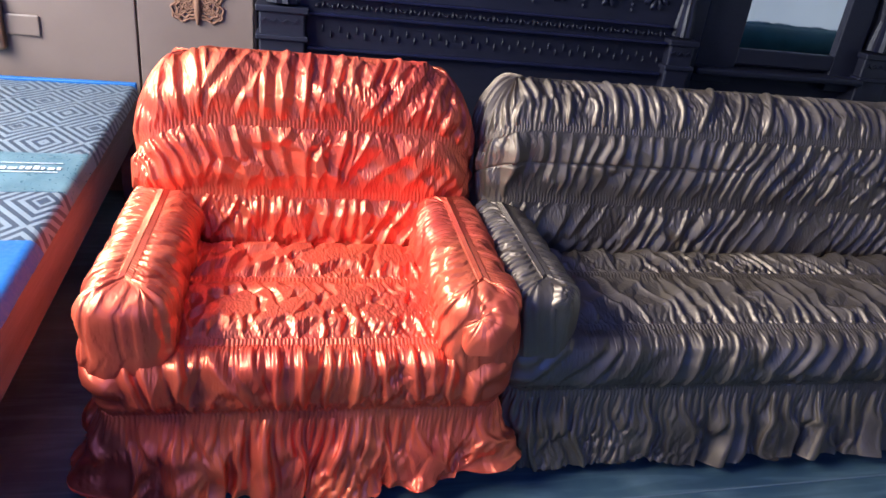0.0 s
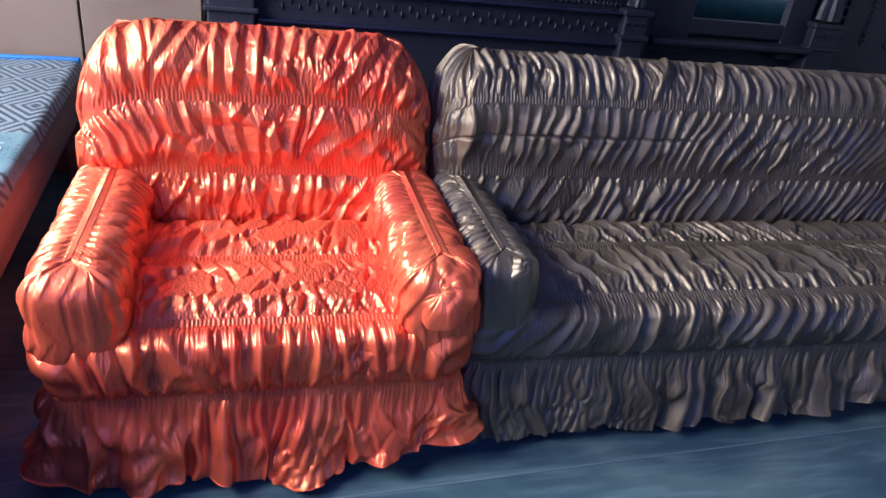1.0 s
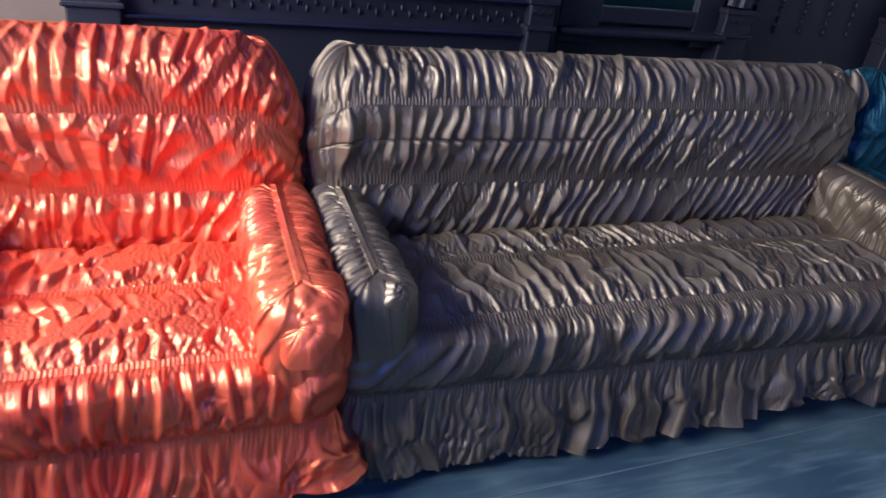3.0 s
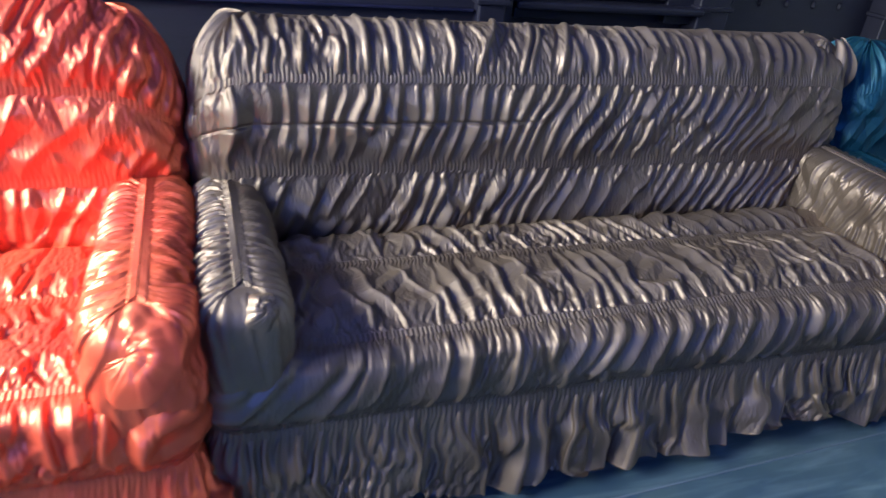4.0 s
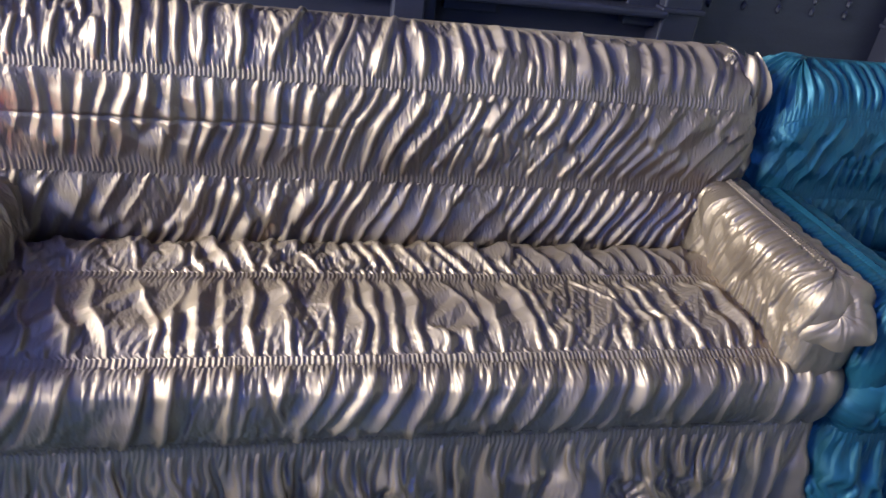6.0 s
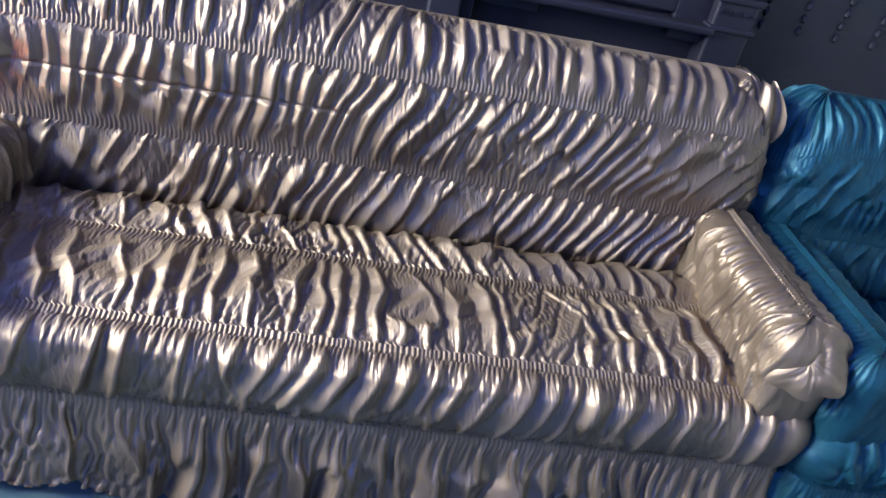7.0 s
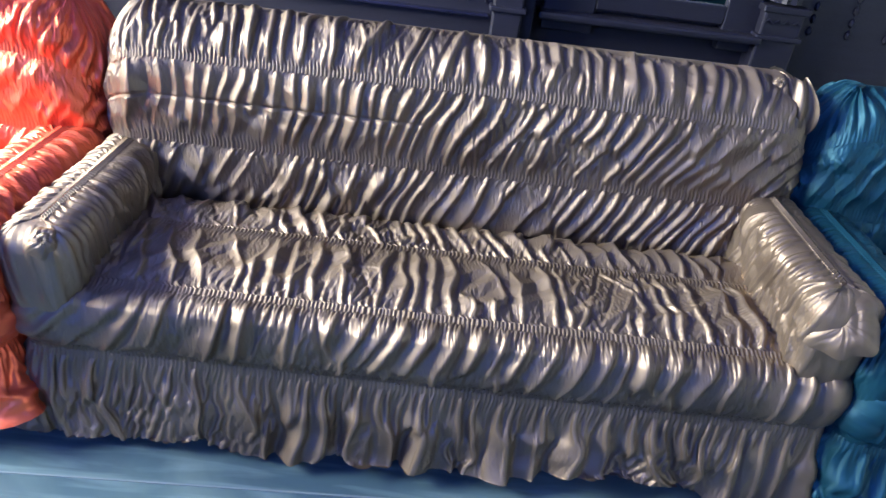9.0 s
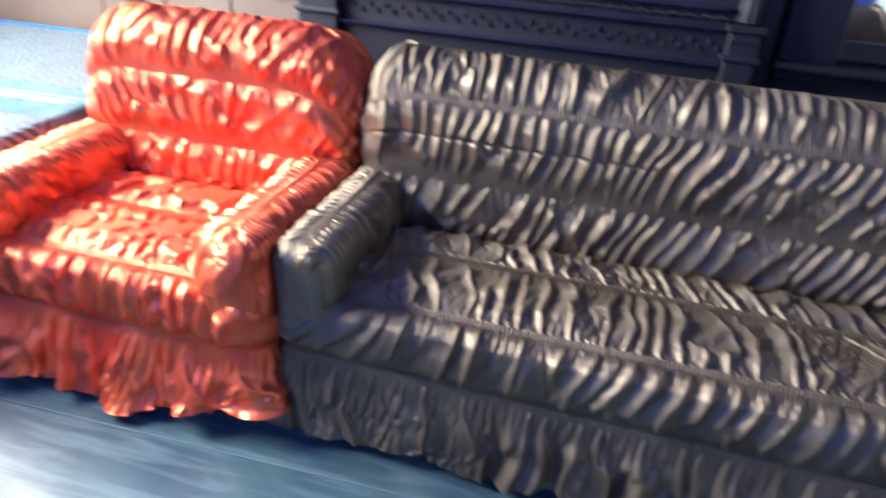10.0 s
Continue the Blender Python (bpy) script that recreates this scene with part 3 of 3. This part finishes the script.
def sheet_material():
    """Printed cotton: white and slate nested lozenges."""
    m, nt, b = material("lozenge_print_cotton")
    tc = node(nt, "TexCoord")
    sep = node(nt, "SeparateXYZ")
    nt.links.new(tc.outputs["Object"], sep.inputs[0])

    def op(kind, a, c):
        n = nt.nodes.new("ShaderNodeMath")
        n.operation = kind
        for k, v in enumerate((a, c)):
            if isinstance(v, (int, float)):
                n.inputs[k].default_value = v
            elif v is not None:
                nt.links.new(v, n.inputs[k])
        return n.outputs[0]

    def tri(coord, period):
        return op("ABSOLUTE", op("SUBTRACT", op("FRACT", op("DIVIDE", coord, period), None), 0.5), None)
    wob = node(nt, "TexNoise", Scale=3.0)
    nt.links.new(tc.outputs["Object"], wob.inputs["Vector"])
    d = op("ADD", tri(sep.outputs[0], 0.23), tri(sep.outputs[1], 0.31))
    d = op("ADD", d, op("MULTIPLY", wob.outputs["Fac"], 0.03))
    line = op("GREATER_THAN", op("FRACT", op("MULTIPLY", d, 7.0), None), 0.50)
    core = op("LESS_THAN", d, 0.10)
    mix = node(nt, "Mix")
    mix.data_type = "RGBA"
    mix.inputs[6].default_value, mix.inputs[7].default_value = (0.026, 0.040, 0.062, 1), (0.155, 0.19, 0.215, 1)
    nt.links.new(op("MULTIPLY", line, op("SUBTRACT", 1.0, core)), mix.inputs[0])
    nt.links.new(mix.outputs[2], b.inputs["Base Color"])
    b.inputs["Roughness"].default_value = 0.45
    nz = node(nt, "TexNoise", Scale=300.0)
    nt.links.new(tc.outputs["Object"], nz.inputs["Vector"])
    bump(nt, b, nz.outputs["Fac"], 0.2, 0.001)
    return m


PRINT = sheet_material()
TEAL = plain("teal_sheen_cotton", (0.05, 0.11, 0.14), (0.11, 0.19, 0.22), 0.32, 9.0)


def spread(name, y0, y1, mat, parent, lift):
    nx, ny = 120, max(4, int((y1 - y0) / 0.012))
    x, y = np.meshgrid(np.linspace(-1.74, -0.292, nx), np.linspace(y0, y1, ny))
    z = 0.492 + lift + 0.006 * vnoise(x * 5 + y * 2, y * 6, 3) + 0.004 * vnoise(x * 14, y * 11 + x * 6, 8)
    edge = np.clip((x + 0.315) / 0.023, 0, 1)
    z = z - 0.035 * edge ** 2
    grid_object(name, np.stack([x, y, z], -1), mat, parent)


cover = thing("bedsheet", "blue bedsheet with white lozenge print and a teal band", "bedsheet", place=(-1.0, 1.6, 0.49))
spread("printed_panel", 2.075, 2.90, PRINT, cover, 0)
spread("teal_band", 1.765, 2.075, TEAL, cover, 0.001)
spread("printed_panel", 1.475, 1.765, PRINT, cover, 0)
spread("blue_panel", 0.25, 1.475, SHEET_BLUE, cover, 0)
part("blue_hem", box(-1.74, -0.30, 2.90, 2.925, 0.47, 0.507, 0.006), SHEET_BLUE, cover)
script = bmesh.new()
rng = random.Random(4)
x = -0.9
while x < -0.36:
    w = rng.uniform(0.008, 0.022)
    add_box(script, x, x + w, 1.925, 1.925 + rng.uniform(0.014, 0.03), 0.4995, 0.5005)
    x += w + rng.uniform(0.004, 0.01)
for y in (1.905, 1.975):
    add_box(script, -0.95, -0.36, y, y + 0.004, 0.4995, 0.5005)
part("printed_writing", script, plain("white_print", (0.42, 0.46, 0.48), (0.5, 0.54, 0.55), 0.5), cover)
settle(cover)

for ob in (bed, cover):
    ob.location.x += 0.029
    ob.location.y -= 0.03
    ob.rotation_euler.z = radians(2.4)

# wardrobe
ward = thing("wardrobe", "beige wardrobe with a carved butterfly on its door", "wardrobe", place=(-0.8, 3.1, 0))
part("body", box(-1.75, 0.14, 2.985, 3.34, 0, 2.1, 0.004), BEIGE, ward)
for x0, x1 in ((-1.74, -1.03), (-1.022, -0.322), (-0.314, 0.13)):
    part("door", box(x0, x1, 2.955, 2.983, 0.08, 2.05, 0.004), BEIGE, ward)


def add_tube(bm, pts, radius, seg=6):
    """A thin rod along a run of points."""
    loops = []
    for k, p in enumerate(pts):
        d = (Vector(pts[min(k + 1, len(pts) - 1)]) - Vector(pts[max(k - 1, 0)])).normalized()
        side = d.cross(Vector((0, 1, 0))).normalized()
        loops.append([bm.verts.new(Vector(p) + radius * (math.cos(2 * math.pi * j / seg) * side + math.sin(2 * math.pi * j / seg) * Vector((0, 1, 0)))) for j in range(seg)])
    for a, c in zip(loops[:-1], loops[1:]):
        for j in range(seg):
            bm.faces.new((a[j], a[(j + 1) % seg], c[(j + 1) % seg], c[j]))


fly = bmesh.new()
for sx in (-1, 1):
    # each wing: nested loops with scalloped rims, and curls between
    for reach, lift, size, scallop in ((0.155, 42, 0.085, 5), (0.105, -38, 0.062, 4)):
        for k in range(5):
            pts = []
            for j in range(41):
                a = 2 * math.pi * j / 40
                rad = size * (1 - 0.19 * k)
                px = reach * 0.52 + rad * 0.95 * math.cos(a) * (1 + 0.07 * math.cos(scallop * 2 * a)) - 0.01 * k
                pz = rad * 0.72 * math.sin(a) * (1 + 0.10 * math.cos(scallop * 2 * a))
                c, n = math.cos(radians(lift)), math.sin(radians(lift))
                pts.append((-0.085 + sx * (px * c - pz * n), 2.948 - 0.003 * (k % 2), 0.845 + px * n + pz * c))
            add_tube(fly, pts, 0.0048 - 0.0004 * k)
        for k in range(4):
            c0 = Vector((-0.085 + sx * reach * (0.3 + 0.2 * k) * math.cos(radians(lift)), 2.947, 0.845 + reach * (0.3 + 0.2 * k) * math.sin(radians(lift))))
            pts = [c0 + Vector((0.016 * (1 - i / 26) * math.cos(i * 0.5 + k), 0, 0.016 * (1 - i / 26) * math.sin(i * 0.5 + k))) for i in range(22)]
            add_tube(fly, [tuple(p) for p in pts], 0.0035)
res = bmesh.ops.create_uvsphere(fly, u_segments=14, v_segments=10, radius=1.0)
bmesh.ops.transform(fly, verts=res["verts"], matrix=Matrix.Translation((-0.085, 2.945, 0.83)) @ Matrix.Diagonal((0.014, 0.018, 0.085, 1)))
part("butterfly_carving", fly, CARVED, ward, "carved brown wooden butterfly relief", smooth=False)
part("handle_plate", box(-0.80, -0.672, 2.943, 2.955, 0.655, 0.735, 0.006), BEIGE, ward)
part("handle", box(-0.86, -0.795, 2.91, 2.953, 0.60, 0.80, 0.012), BRASS, ward, "dark brass door handle")
settle(ward)

# carved cabinet
cab = thing("carved_cabinet", "black carved wooden cabinet with a mirror behind the sofa", "cabinet", place=(1.9, 3.0, 0))
F = 2.70
part("carcass", box(0.19, 1.98, F + 0.02, 3.33, 0.06, 2.0, 0.004), EBONY, cab)
part("carcass", box(1.98, 3.95, F + 0.14, 3.33, 0.06, 2.0, 0.004), EBONY, cab)
part("plinth", box(0.17, 3.97, F + 0.03, 3.33, 0, 0.06, 0.006), EBONY, cab)
for z, d in ((0.935, 0.016), (0.868, 0.018), (0.74, 0.014), (1.42, 0.016)):
    part("moulding", box(0.34, 1.815, F - d, F + 0.03, z - 0.006, z + 0.006, 0.004), EBONY_POLISH, cab)


def turned(name, x, y, z0, z1, radius, parent, square=0.0):
    """A post with a square block at its foot and fluted rings above."""
    bm = bmesh.new()
    rings = 26
    prof = []
    for k in range(rings + 1):
        f = k / rings
        prof.append((radius * (0.82 + 0.12 * math.sin(f * 40) + (0.15 if k % 6 == 0 else 0)), z0 + (z1 - z0) * f))
    seg = 20
    loops = []
    for r, z in prof:
        loops.append([bm.verts.new((x + r * (1 + 0.07 * (-1) ** j) * math.cos(2 * math.pi * j / seg), y + r * (1 + 0.07 * (-1) ** j) * math.sin(2 * math.pi * j / seg), z)) for j in range(seg)])
    for a, c in zip(loops[:-1], loops[1:]):
        for j in range(seg):
            bm.faces.new((a[j], a[(j + 1) % seg], c[(j + 1) % seg], c[j]))
    return part(name, bm, EBONY, parent)


for x, w in ((0.25, 0.085), (1.88, 0.055), (2.90, 0.075), (3.9, 0.06)):
    dy = 0.0 if x < 2 else 0.07
    turned("carved_post", x, F + 0.01 + dy, 0.90, 2.0, w * 0.75, cab)
    block = part("post_block", box(x - w, x + w, F - 0.03 + dy, F + 0.08 + dy, 0.06, 0.885, 0.008), EBONY, cab)
    zig = bmesh.new()
    n = 4 if w > 0.06 else 3
    for k in range(2 * n):
        x0 = x - w * 0.92 + k * w * 0.92 / n
        for sgn in (1,):
            res = bmesh.ops.create_cube(zig, size=1.0)
            ang = 38 if k % 2 == 0 else -38
            m = Matrix.Translation((x0 + w * 0.46 / n, F - 0.032 + dy, 0.835)) @ Matrix.Rotation(radians(-ang), 4, "Y") @ Matrix.Diagonal((w * 1.2 / n, 0.008, 0.006, 1))
            bmesh.ops.transform(zig, verts=res["verts"], matrix=m)
    ob = part("zigzag_carving", zig, EBONY, block)
    part("block_moulding", box(x - w - 0.012, x + w + 0.012, F - 0.042 + dy, F + 0.08 + dy, 0.865, 0.89, 0.005), EBONY, cab)
    part("block_moulding", box(x - w - 0.012, x + w + 0.012, F - 0.042 + dy, F + 0.08 + dy, 0.765, 0.785, 0.005), EBONY, cab)


def bud(name):
    bm = bmesh.new()
    res = bmesh.ops.create_icosphere(bm, subdivisions=1, radius=1.0)
    bmesh.ops.transform(bm, verts=res["verts"], matrix=Matrix.Diagonal((0.007, 0.010, 0.014, 1)))
    for sx in (-1, 1):
        res = bmesh.ops.create_icosphere(bm, subdivisions=1, radius=1.0)
        bmesh.ops.transform(bm, verts=res["verts"], matrix=Matrix.Translation((sx * 0.021, 0, -0.003)) @ Matrix.Rotation(radians(sx * 40), 4, "Y") @ Matrix.Diagonal((0.014, 0.008, 0.006, 1)))
    me = bpy.data.meshes.new(name)
    bm.to_mesh(me)
    bm.free()
    me.materials.append(EBONY)
    return me


BUD = bud("carved_bud")
for k in range(26):
    ob = new("carved_bud", BUD)
    ob.parent, ob.location = cab, (0.40 + k * 0.0555, F + 0.012, 0.902)
drop = bmesh.new()
res = bmesh.ops.create_icosphere(drop, subdivisions=1, radius=1.0)
bmesh.ops.transform(drop, verts=res["verts"], matrix=Matrix.Diagonal((0.0035, 0.008, 0.015, 1)))
DROP = bpy.data.meshes.new("carved_drop")
drop.to_mesh(DROP)
drop.free()
DROP.materials.append(EBONY)
for k in range(44):
    ob = new("carved_drop", DROP)
    ob.parent, ob.location = cab, (0.40 + k * 0.0325, F + 0.016, 0.815 - 0.022 * (k % 2))
# carved rosettes and leaf sprays of the upper panel
for k in range(7):
    x = 0.48 + k * 0.21
    bm = bmesh.new()
    for j in range(10):
        a = 2 * math.pi * j / 10
        res = bmesh.ops.create_icosphere(bm, subdivisions=1, radius=1.0)
        m = Matrix.Translation((x + 0.045 * math.cos(a), F + 0.014, 1.055 + 0.045 * math.sin(a))) @ Matrix.Rotation(-a, 4, "Y") @ Matrix.Diagonal((0.026, 0.012, 0.011, 1))
        bmesh.ops.transform(bm, verts=res["verts"], matrix=m)
    res = bmesh.ops.create_icosphere(bm, subdivisions=2, radius=0.02)
    bmesh.ops.transform(bm, verts=res["verts"], matrix=Matrix.Translation((x, F + 0.012, 1.055)))
    part("carved_rosette", bm, EBONY, cab)
    if k < 6:
        bm = bmesh.new()
        for j in range(9):
            res = bmesh.ops.create_icosphere(bm, subdivisions=1, radius=1.0)
            bmesh.ops.transform(bm, verts=res["verts"], matrix=Matrix.Translation((x + 0.105, F + 0.014, 0.985 + 0.022 * j)) @ Matrix.Diagonal((0.006, 0.010, 0.009, 1)))
        part("beaded_strip", bm, EBONY, cab)
# mirror bay
part("mirror_frame", box(2.02, 2.215, F + 0.09, F + 0.145, 0.70, 1.9, 0.006), EBONY, cab)
part("mirror_frame", box(2.70, 2.83, F + 0.09, F + 0.145, 0.70, 1.9, 0.006), EBONY, cab)
part("mirror_frame", box(2.215, 2.70, F + 0.09, F + 0.145, 0.79, 0.858, 0.006), EBONY, cab)
part("ledge", box(2.0, 2.84, F + 0.02, F + 0.145, 0.745, 0.775, 0.010), EBONY, cab)
part("mirror", box(2.21, 2.705, F + 0.112, F + 0.138, 0.85, 1.8), GLASS, cab, "plain mirror glass")
for x in (3.05, 3.2, 3.35, 3.5, 3.65):
    bm = bmesh.new()
    for j in range(22):
        res = bmesh.ops.create_icosphere(bm, subdivisions=1, radius=1.0)
        bmesh.ops.transform(bm, verts=res["verts"], matrix=Matrix.Translation((x, F + 0.137, 0.8 + 0.045 * j)) @ Matrix.Diagonal((0.012, 0.014, 0.02, 1)))
    part("beaded_strip", bm, EBONY, cab)
settle(cab)
